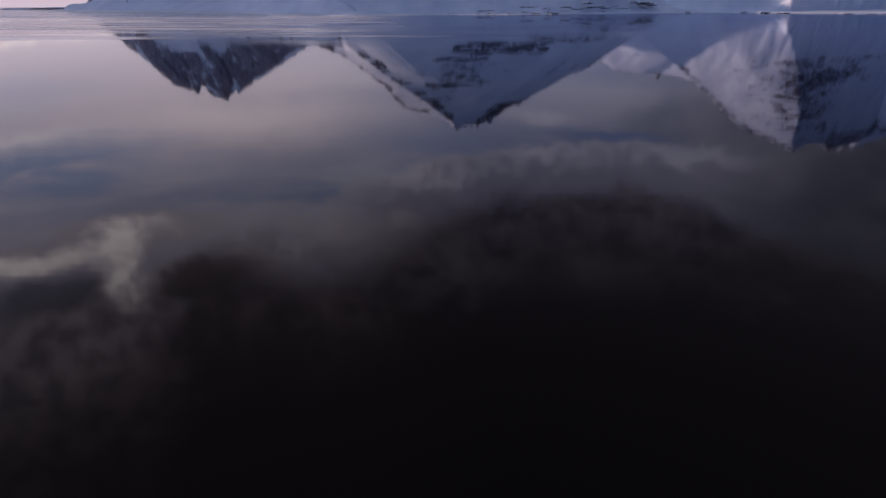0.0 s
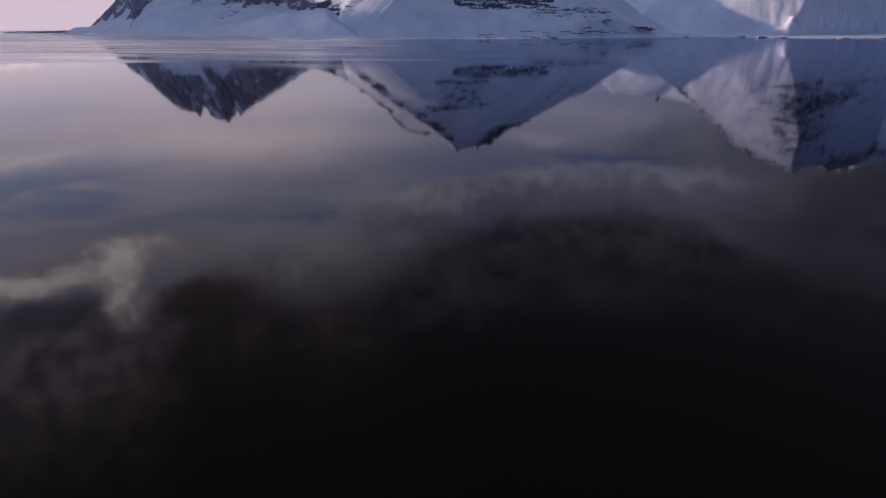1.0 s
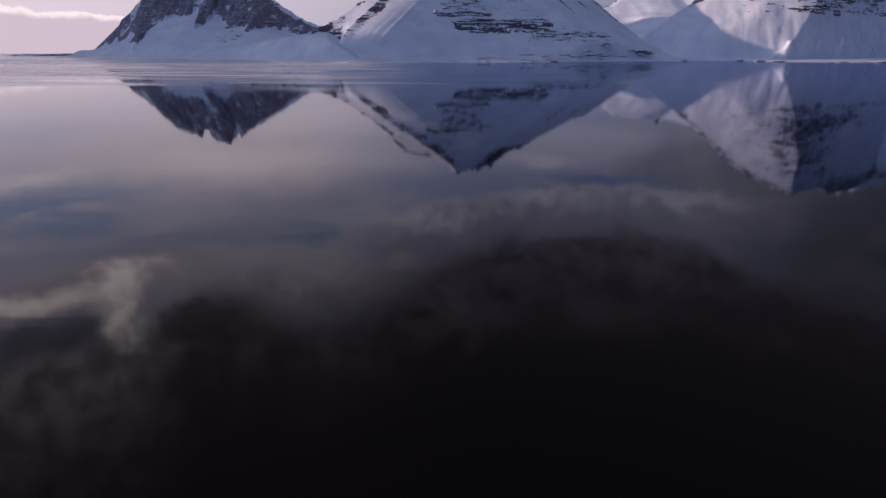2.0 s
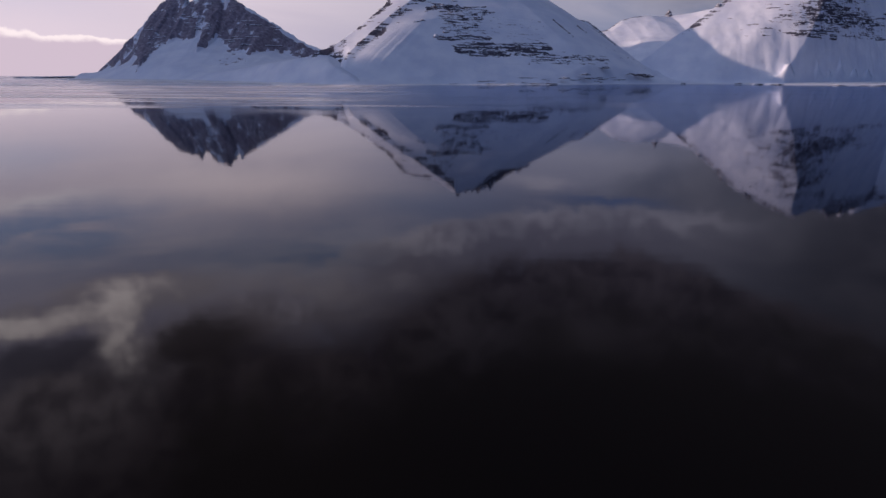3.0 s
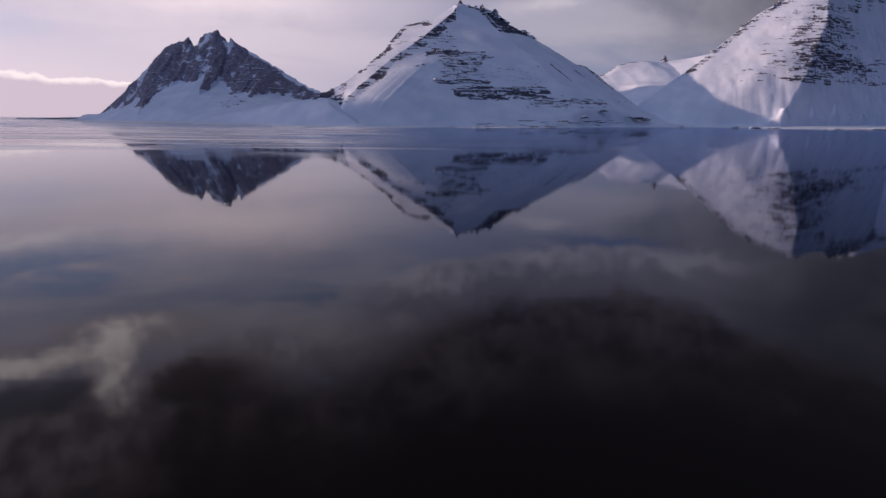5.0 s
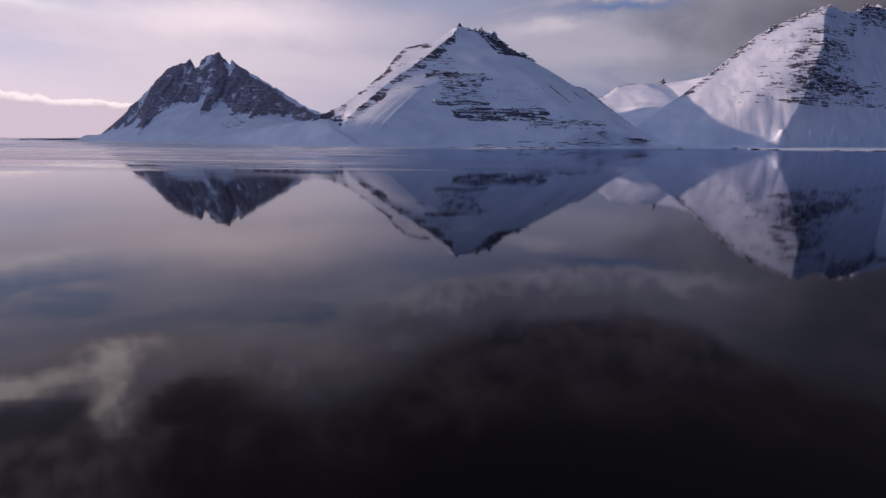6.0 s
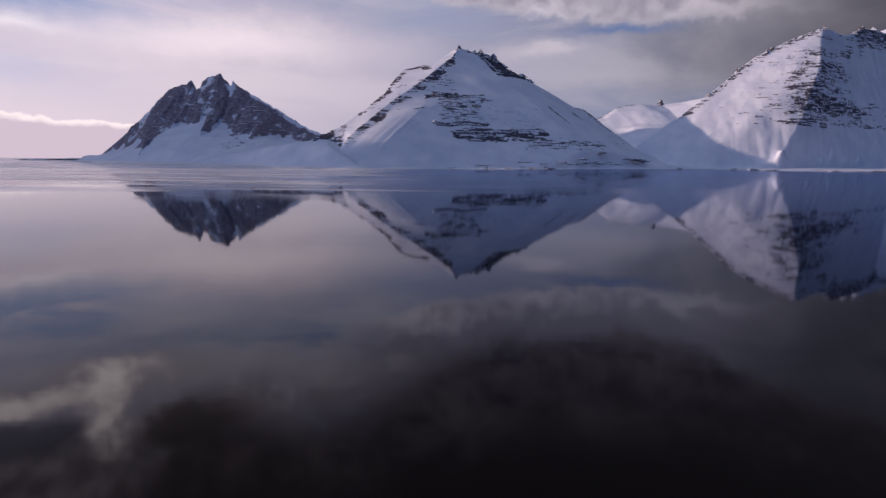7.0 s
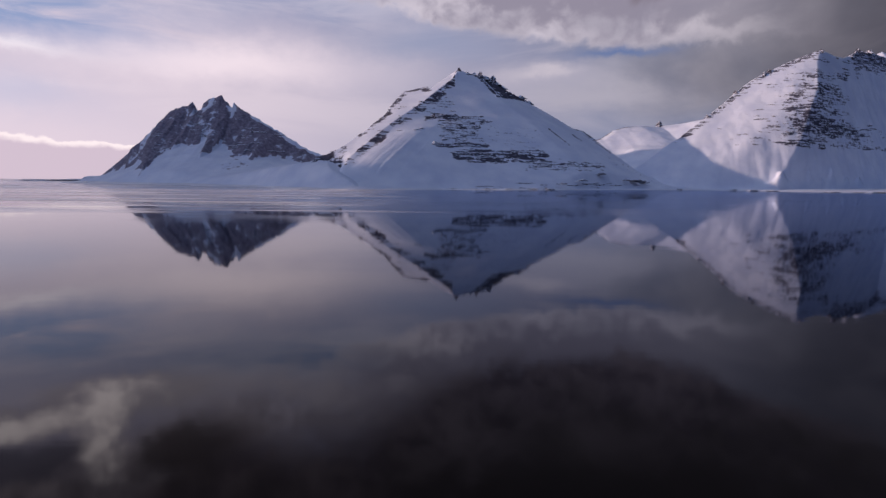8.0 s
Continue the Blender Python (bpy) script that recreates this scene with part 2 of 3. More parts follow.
# patchy pale colour painted in place of mist over the far left water
mist_patches = n.mul(n.step(n.noise(n.xyz(n.mul(wx, 0.0030), n.mul(wy, 0.016), 17.0), 1.0, 5.0, 0.62, 0.3), 0.36, 0.62), n.mul(left_side, n.step(wy, 560.0, 1150.0)))
pale_mix = n.math("MAXIMUM", n.mul(sky_streaks, 0.95), n.mul(mist_patches, 0.52))
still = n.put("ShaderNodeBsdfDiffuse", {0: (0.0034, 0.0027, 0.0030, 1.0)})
# white diffuse that carries the painted streaks and mist
ice = n.put("ShaderNodeBsdfDiffuse", {0: (0.88, 0.83, 0.82, 1.0)})
ripple = bump(n, n.add(swell, n.mul(n.noise(n.xyz(n.mul(wx, 0.02), n.mul(wy, 0.14), 0.0), 1.0, 3.0), 0.25)), 0.03, 1.0)
dim_mirror = n.step(n.add(n.math("DIVIDE", wx, n.math("MAXIMUM", wy, 60.0)), n.mul(n.sub(breeze, 0.5), 0.25)), -0.22, 0.10)      # mirror colour darkened by bearing from the camera, to dim reflections on the right
mirror = n.put("ShaderNodeBsdfGlossy", {"Color": n.mix(dim_mirror, (0.95, 0.95, 0.97), (0.70, 0.745, 0.87)), "Roughness": n.add(0.034, n.mul(ruffled, 0.34)), "Normal": ripple})
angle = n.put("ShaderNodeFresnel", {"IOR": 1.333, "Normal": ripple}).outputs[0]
plain_water = n.put("ShaderNodeMixShader", {0: angle, 1: still.outputs[0], 2: mirror.outputs[0]})
surface = n.put("ShaderNodeMixShader", {0: pale_mix, 1: plain_water.outputs[0], 2: ice.outputs[0]})
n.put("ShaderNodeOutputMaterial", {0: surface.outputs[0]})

m_ground, n = material("snow_shore")
at = n.put("ShaderNodeNewGeometry").outputs["Position"]
drift = n.noise(at, 0.02, 5.0, 0.6)
finish(n, {"Base Color": n.mix(drift, (0.66, 0.69, 0.76), (0.86, 0.87, 0.89)), "Roughness": 0.6, "Normal": bump(n, drift, 2.0, 0.4)})

# ---------------------------------------------------------------- noise and height fields


def lattice(ix, iy, seed):
    """A repeatable random number between 0 and 1 for each whole-number place."""
    k = (ix.astype(np.int64) * 374761393 + iy.astype(np.int64) * 668265263 + seed * 974634777) & 0xFFFFFFFF
    k = ((k ^ (k >> 13)) * 1274126177) & 0xFFFFFFFF
    return ((k ^ (k >> 16)) & 0xFFFFFF) / float(0xFFFFFF)


def value_noise(x, y, seed):
    """Smooth noise from -1 to 1, one lump per unit."""
    ix, iy = np.floor(x), np.floor(y)
    u, v = x - ix, y - iy
    u, v = u * u * u * (u * (6 * u - 15) + 10), v * v * v * (v * (6 * v - 15) + 10)
    a, b = lattice(ix, iy, seed), lattice(ix + 1, iy, seed)
    c, d = lattice(ix, iy + 1, seed), lattice(ix + 1, iy + 1, seed)
    return 2 * ((a * (1 - u) + b * u) * (1 - v) + (c * (1 - u) + d * u) * v) - 1


def fbm(x, y, size, seed, octaves=5, gain=0.5):
    total, amp = 0.0, 1.0
    for k in range(octaves):
        total = total + amp * value_noise(x / size + 17.3 * k, y / size - 9.1 * k, seed + k)
        size, amp = size * 0.5, amp * gain
    return total


def ridged(x, y, size, seed, octaves=4):
    total, amp = 0.0, 1.0
    for k in range(octaves):
        total = total + amp * (1 - 2 * np.abs(value_noise(x / size + 5.7 * k, y / size + 3.3 * k, seed + k)))
        size, amp = size * 0.5, amp * 0.5
    return total


def smooth(v, lo, hi):
    t = np.clip((v - lo) / (hi - lo), 0, 1)
    return t * t * (3 - 2 * t)


def along(x, y, ridge):
    """For each place: the distance from the ridge line, the ridge's height there and how far along the line it is."""
    best, high, run = np.full(x.shape, 1e9), np.zeros(x.shape), np.zeros(x.shape)
    gone = 0.0
    for (ax, ay, az_), (bx, by, bz) in zip(ridge, ridge[1:]):
        length = math.hypot(bx - ax, by - ay)
        t = np.clip(((x - ax) * (bx - ax) + (y - ay) * (by - ay)) / length ** 2, 0, 1)
        d = np.hypot(x - ax - t * (bx - ax), y - ay - t * (by - ay))
        near = d < best
        best = np.where(near, d, best)
        high = np.where(near, az_ + t * (bz - az_), high)
        run = np.where(near, gone + t * length, run)
        gone += length
    return best, high, run


def sheet(name, x, y, z, mat, bare=None, keep=None):
    """A mesh object from a grid of heights; quads where keep is false are left out."""
    rows, cols = x.shape
    index = np.arange(rows * cols).reshape(rows, cols)
    quads = np.stack([index[:-1, :-1], index[:-1, 1:], index[1:, 1:], index[1:, :-1]], -1).reshape(-1, 4)
    if keep is not None:
        quads = quads[(keep[:-1, :-1] | keep[:-1, 1:] | keep[1:, 1:] | keep[1:, :-1]).ravel()]
    used, inverse = np.unique(quads, return_inverse=True)
    quads = inverse.reshape(-1, 4)
    places = np.stack([x.ravel()[used], y.ravel()[used], z.ravel()[used]], -1)
    me = bpy.data.meshes.new(name)
    me.vertices.add(len(places))
    me.vertices.foreach_set("co", places.astype(np.float32).ravel())
    me.loops.add(quads.size)
    me.loops.foreach_set("vertex_index", quads.astype(np.int32).ravel())
    me.polygons.add(len(quads))
    me.polygons.foreach_set("loop_start", np.arange(0, quads.size, 4, dtype=np.int32))
    me.polygons.foreach_set("use_smooth", np.ones(len(quads), dtype=bool))
    me.update(calc_edges=True)
    if bare is not None:
        layer = me.attributes.new("bare", "FLOAT", "POINT")
        layer.data.foreach_set("value", bare.ravel()[used].astype(np.float32))
    me.materials.append(mat)
    return new(name, me)


def grid(x0, x1, y0, y1, cell):
    return np.meshgrid(np.arange(x0, x1 + cell, cell), np.arange(y0, y1 + cell, cell))


# ---------------------------------------------------------------- ground and water
SHORE = [(-6500, 5900), (-2500, 5600), (-2150, 3480), (-1900, 3170), (-1650, 2980), (-1400, 2840), (-1150, 2700), (-900, 2520), (-600, 2210), (-411, 2040), (-300, 1965), (-200, 2020), (0, 2140), (136, 2190), (351, 2250),
         (796, 2540), (1142, 2640), (1300, 2540), (1440, 2470), (1800, 2450), (3500, 2800), (6500, 2900)]

def shore_y(x):
    return np.interp(x, [p[0] for p in SHORE], [p[1] for p in SHORE]) + 14 * fbm(x, 0 * x, 160, 61, 4)


def land(x, y):
    """The low snow-covered land behind the shore, and the bed of the fjord before it."""
    inland = y - shore_y(x)
    up = np.where(inland > 0, 2.0 * (1 - np.exp(-np.maximum(inland, 0) / 12)) + 0.02 * np.minimum(inland, 600), np.maximum(inland * 0.2, -5.0))
    return up + np.where(inland > 40, 1.2 * fbm(x, y, 120, 71, 3), 0)


gx, gy = grid(-6000, 6000, -3000, 6000, 30)
ground = tagged(sheet("ground", gx, gy, land(gx, gy), m_ground), "low snow-covered shore around a calm fjord", "ground", kind="structure")
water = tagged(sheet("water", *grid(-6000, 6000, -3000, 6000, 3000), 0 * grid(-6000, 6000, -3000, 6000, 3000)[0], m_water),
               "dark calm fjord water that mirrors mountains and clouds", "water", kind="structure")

m_ice, n = material("shore_ice")
at = n.put("ShaderNodeNewGeometry").outputs["Position"]
frost = n.noise(at, 0.05, 5.0, 0.6)
finish(n, {"Base Color": n.mix(frost, (0.80, 0.81, 0.84), (0.95, 0.94, 0.94)), "Roughness": 0.45, "Normal": bump(n, frost, 0.5, 0.4)})


def ice_foot(x0, x1, wide, bank, seed):
    """A shelf of white ice frozen to the shore, its outer edge ragged, its top a step above the water."""
    xs = np.arange(x0, x1, 8.0)
    ends = smooth(xs, x0, x0 + 160) * smooth(-xs, -x1, -x1 + 160)
    out = wide * ends * (0.6 + 0.55 * fbm(xs, 0 * xs, 170, seed, 4)).clip(0.06, 2)
    high = bank * (0.2 + 0.8 * ends) * (0.75 + 0.35 * fbm(xs, 0 * xs, 60, seed + 3, 4)).clip(0.25, 2)
    inner = shore_y(xs)
    ys = np.stack([inner - out - 2, inner - out, inner - 0.7 * out, inner - 0.35 * out, inner + 25])
    zs = np.stack([0 * xs - 0.4, 0.5 + 0 * xs, 0.5 + 0.5 * high, high, high - 0.5])
    return sheet("shore_ice", np.stack([xs] * 5), ys, zs, m_ice)


tagged(ice_foot(-1980, -290, 230.0, 6.0, 101), "white ice shelf frozen along the snowy shore", "ice", kind="structure")
tagged(ice_foot(-280, 420, 60.0, 3.0, 107), "narrow white ice shelf frozen along the snowy shore", "ice", kind="structure")

# ---------------------------------------------------------------- mountains


def box_mask(x, z, x0, x1, z0, z1, soft=25.0):
    """1 inside a stretch of a face, falling off softly round it."""
    return smooth(x, x0 - soft, x0 + soft) * smooth(-x, -x1 - soft, -x1 + soft) * smooth(z, z0 - soft * 0.3, z0 + soft * 0.3) * smooth(-z, -z1 - soft * 0.3, -z1 + soft * 0.3)


def strata(x, z, seed, thick=11.0, dip=0.02):
    """0 to 1: hard, near level layers of basalt in a face, broken along their run."""
    level = z + dip * x + 5 * value_noise(x / 130, z / 60, seed)
    layer = value_noise(level / thick, 0 * x + 0.5, seed + 3)
    broken = fbm(x, z * 3.0, 70, seed + 5, 4)
    return smooth(layer + 0.75 * broken, 0.12, 0.55)


def ledges(z, x, bare, seed, tall=13.0):
    """Steps the face where bare layers stand out."""
    level = (z + 0.02 * x + 5 * value_noise(x / 130, z / 60, seed)) / tall
    part = level - np.floor(level)
    return z + np.clip(bare, 0, 1) * tall * 0.45 * (smooth(part, 0.35, 0.65) - part)


def top_of(*heights, k=14.0):
    """The highest of several surfaces, with the creases between them filled in."""
    z = heights[0]
    for h in heights[1:]:
        gap = np.clip(1 - np.abs(z - h) / k, 0, 1)
        z = np.maximum(z, h) + 0.25 * k * gap * gap
    return z


def flare(z, base=55.0):
    """Lets a straight slope run out in a long foot instead of stopping at the shore."""
    return np.where(z > base, z, base * np.exp((np.minimum(z, base) - base) / base))


def left_height(x, y):
    axis = [(-2100, 3530, 0), (-1610, 3530, 0), (-1260, 3505, 0), (-600, 3450, 0)]
    crest = [(-2019, 32), (-1990, 36), (-1863, 136), (-1780, 208), (-1694, 289), (-1632, 354), (-1566, 409), (-1515, 428), (-1461, 441), (-1440, 458), (-1427, 441), (-1416, 409), (-1395, 409), (-1374, 447), (-1346, 476), (-1289, 485), (-1269, 497),
             (-1256, 476), (-1231, 451), (-1206, 422), (-1198, 456), (-1155, 416), (-1090, 382), (-996, 325), (-889, 265), (-791, 205), (-726, 177), (-600, 124), (-420, 60)]
    back = [(-2019, 32), (-1885, 115), (-1765, 236), (-1596, 392), (-1440, 430), (-1290, 470), (-1205, 430), (-1119, 392), (-860, 250), (-600, 124), (-420, 60)]
    wx, wy = x + 16 * fbm(x, y, 170, 9, 3, 0.45), y + 10 * fbm(x, y, 170, 10, 3, 0.45)
    line_y = np.interp(x, [a[0] for a in axis], [a[1] for a in axis])
    d0, d = np.abs(line_y - y), np.abs(line_y - wy)
    front = smooth(line_y - y, -6, 6)
    sharp = np.interp(x, [c[0] for c in crest], [c[1] for c in crest]) + 5 * value_noise(x / 14, 0 * x, 8) * smooth(x, -1850, -1650)
    broad = np.interp(wx, [c[0] for c in back], [c[1] for c in back])
    mix = smooth(d0, 8, 70)
    zr = sharp * (1 - mix) + broad * mix
    dd = d0 * (1 - mix) + d * mix
    ribs = ridged(wx + 0.25 * d, d * 0.3, 120, 11, 4)
    steep = np.interp(x, [-2019, -1800, -1753, -1700, -1640, -1597, -1505, -1482, -1455, -1400, -1340, -1310, -1290, -1243, -1215, -1205, -1170, -1120, -1055, -982, -938, -902, -860, -798, -733, -600],
                      [1.2, 1.0, 0.92, 0.88, 0.88, 0.86, 0.84, 0.92, 1.18, 1.25, 1.12, 1.28, 1.22, 0.94, 0.97, 1.20, 1.06, 0.86, 0.70, 0.55, 0.66, 1.0, 0.85, 0.66, 0.76, 0.9]) + 0.10 * fbm(wx, d * 0.5, 110, 12, 4)
    rock = zr - np.maximum(dd - 3, 0) * np.where(front > 0.5, steep, 0.85) + front * np.minimum(dd * 0.25, 20) * (ribs - 0.25)
    high = np.interp(wx, [-2019, -1920, -1833, -1700, -1583, -1517, -1305, -1213, -1100, -981, -905, -817, -742, -600], [28, 44, 84, 140, 215, 278, 312, 290, 245, 205, 184, 150, 122, 108]) + 7 * fbm(wx, 0 * wx, 90, 15, 3) * smooth(wx, -1800, -1600) * smooth(-wx, 650, 800)
    reach = np.interp(wx, [-2019, -1765, -1596, -1410, -1119, -860, -600], [320, 500, 600, 660, 760, 880, 1000])
    u = d / reach
    apron = flare(high * (1 - u), 30.0) + 1.6 * fbm(x, y, 180, 13, 4, 0.4)
    ds, zs, _ = along(wx, wy, [(-640, 3400, 130), (-455, 2352, 106), (-380, 2142, 66), (-330, 2080, 36), (-275, 2030, 8)])
    spur_x = np.interp(y, [2030, 2080, 2142, 2352, 3400], [-275, -330, -380, -455, -640])
    toe = zs - np.where(x < spur_x, 0.17, 0.30) * ds
    low = top_of(apron, toe, k=30.0)
    z = np.maximum(rock, low)
    snow_in = fbm(wx + 0.3 * d, d * 0.45, 70, 17, 5, 0.6)            # snow caught in gullies and on shelves
    out = rock - low + 16 * fbm(x, y, 60, 18, 5, 0.6)
    bare = smooth(out, -4, 10) * np.clip(1.35 - 0.62 * smooth(snow_in - 0.6 * ribs, 0.35, 1.3), 0, 1.35)
    bare = bare * np.where(front > 0.5, 1, 0.4)
    dusted = np.exp(-((x + 1345 - 0.25 * d) / 75) ** 2) + 0.7 * np.exp(-((x + 1480) / 60) ** 2) * smooth(-d0, -110, -30)
    bare = bare * (1 - 0.20 * dusted * smooth(fbm(wx, d, 40, 58, 4), -0.5, 0.5))          # snow dust in the middle gully and on the west shoulder
    bare = bare * (1 - smooth(x, -1130, -1040) * smooth(-d0, -30, -10))     # snow along the crest's shoulder
    loose = box_mask(x, z, -1120, -930, 60, 112, 20) * smooth(fbm(x, y, 28, 19, 3), 0.45, 0.7)
    return z, np.maximum(bare, 0.9 * loose)


def centre_height(x, y):
    inner = [(-460, 2100, 25), (-400, 2177, 63), (-377, 2216, 82), (-346, 2280, 115), (-298, 2394, 176), (-205, 2593, 280), (-162, 2668, 319), (-94, 2787, 383), (-32, 2909, 451), (35, 3031, 521), (58, 3107, 566), (70, 3130, 580)]
    brow = [(-620, 2360, 60), (-485, 2375, 122), (-444, 2384, 129), (-406, 2400, 148), (-338, 2526, 220), (-282, 2644, 284), (-258, 2704, 315), (-248, 2802, 358), (-229, 2892, 400), (-198, 3010, 456), (-157, 3015, 465), (-124, 3020, 475),
            (-88, 3024, 482), (-67, 2960, 462), (-34, 3031, 501), (8, 3093, 539), (36, 3149, 568), (70, 3160, 582)]
    east = [(70, 3130, 580), (79, 3131, 578), (136, 3134, 562), (208, 3140, 543), (267, 3145, 518), (306, 3152, 488), (340, 3148, 471), (384, 3148, 455), (428, 3147, 433), (457, 3143, 399), (500, 3136, 367), (557, 3126, 335), (613, 3115, 306),
            (696, 3097, 286), (749, 3074, 246), (798, 3041, 200), (838, 2978, 142), (876, 2914, 87), (910, 2830, 35)]
    wx, wy = x + 3 * fbm(x, y, 190, 20, 3, 0.45), y + 3 * fbm(x, y, 190, 21, 3, 0.45)
    fall = -0.28 * (69 - wx) + 0.96 * (3126 - wy)
    face = 582 - np.where(fall > 0, 0.6 * fall + 56 * (1 - np.exp(-np.maximum(fall, 0) / 350)), 0.76 * fall)
    d0, ze0, _ = along(x, y, east)
    near = smooth(d0, 5, 50)
    ribs = [along(wx, wy, [a, b]) for a, b in zip(east[::2], east[2::2])]
    wall = (ze0 - 0.62 * d0) * (1 - near) + (top_of(*(zr - 0.62 * dr for dr, zr, _ in ribs), k=36.0) - 6) * near
    face = np.where(x > 60, np.minimum(face, wall), face)
    face = flare(face, 45.0)
    line = np.array(inner + east[1:])
    line_y = np.interp(x, line[:, 0], line[:, 1])
    behind = y - line_y
    # west of the summit the snow goes on rising behind the ridge to a second brow; elsewhere it falls away
    flank = np.interp(x, [p[0] for p in inner], [p[2] for p in inner]) + 0.42 * behind
    brow_z = np.interp(x, [p[0] for p in brow], [p[2] for p in brow])
    over = behind - (brow_z - np.interp(x, [p[0] for p in inner], [p[2] for p in inner])) / 0.42
    flank = np.minimum(flank, brow_z - 0.75 * over)
    lee = np.where(x < 70, flank, ze0 - 0.8 * d0)
    z = np.where(behind < 0, face, lee)
    front = smooth(-behind, -4, 4)
    z = z * (1 - (1 - smooth(x, -430, -345)) * (1 - smooth(y, 2220, 2360))) + 0.9 * fbm(x, y, 150, 23, 5, 0.4)
    # fans of slid snow under the west ridge, their sides turned to the sun
    u = x - 0.41 * y + 4 * fbm(x, y, 150, 24, 3)
    flutes = ridged(u, y * 0.05, 62, 25, 3)
    fan = smooth(-u, 850, 1120) * smooth(u, -1330, -1240) * smooth(z, 8, 50) * smooth(-z, -300, -190) * front
    z = z + fan * 1.7 * flutes + 26 * smooth(u, -1290, -1140) * smooth(-u, 760, 1120) * smooth(z, 10, 70) * smooth(-z, -330, -170) * front
    d_in = along(x, y, inner)[0]
    d_brow = along(x, y, brow)[0]
    bx, bz = x + 45 * fbm(x, z * 2.5, 60, 91, 3), z + 7 * fbm(x, y, 80, 92, 3)
    zone = np.maximum.reduce([1.1 * box_mask(bx, bz, -60, 40, 293, 318, 14), 0.86 * box_mask(bx, bz, 20, 170, 288, 318), 0.66 * box_mask(bx, bz, -10, 180, 180, 300), 0.92 * box_mask(bx, bz, -45, 140, 162, 180, 16),
                              0.90 * box_mask(bx, bz, 50, 400, 104, 158), 0.70 * box_mask(bx, bz, 290, 690, 72, 118, 40), 0.66 * box_mask(bx, bz, 60, 740, 4, 26, 30), 0.55 * box_mask(bx, bz, -70, 40, 320, 420)])
    specks = 0.44 * smooth(-z, -330, -250) * smooth(fbm(x, y, 260, 48, 3), -0.5, 0.4) * smooth(x, -20, 120)
    zone = np.maximum.reduce([zone * front, specks * front, (0.84 + 0.6 * fbm(x, z * 2, 60, 28, 3)) * smooth(-d_in, -80, -20) * smooth(z, 60, 110) * front * (x < 50), (0.92 + 0.5 * fbm(x, z * 2, 70, 26, 3)) * smooth(-d_brow, -60, -12) * smooth(z, 130, 220) * (x < -60) * (1 - front),
                              1.15 * smooth(-d0, -42, -10) * smooth(x, 230, 290) * smooth(z, 300, 380), 0.8 * smooth(-d0, -26, -6) * smooth(x, 70, 120), (0.95 + 0.6 * fbm(x, y, 40, 29, 3)) * box_mask(x, z, -520, -370, 66, 160, 24) * (1 - front)])
    # steep summit chutes of bare rock
    slant = x + 0.75 * (z - 540)
    chute = box_mask(slant, z, 165, 330, 425, 600, 16) * smooth(ridged(slant, 0 * x, 26, 31, 3), -0.9, 0.1) * front
    bare = np.maximum(np.clip(zone, 0, 1.2), 1.7 * chute)
    # thin rock ribs that slant down the shoulder
    for x0, z0, x1, z1 in ((470, 268, 545, 192), (690, 262, 790, 165), (590, 250, 630, 212)):
        t = np.clip((x - x0) / (x1 - x0), 0, 1)
        bare = np.maximum(bare, 1.05 * front * smooth(-np.abs(z - z0 - t * (z1 - z0)), -9, -3) * ((x > x0) & (x < x1)))
    z = ledges(z, x, bare * strata(x, z, 27), 27)
    return z + 6 * ridged(slant, 0 * x, 22, 39, 2) * chute, bare


def through_three(a, b, c, x, y):
    """The plane through three places, as a height."""
    k = np.linalg.solve(np.array([[p[0], p[1], 1.0] for p in (a, b, c)]), np.array([p[2] for p in (a, b, c)], float))
    return k[0] * x + k[1] * y + k[2]


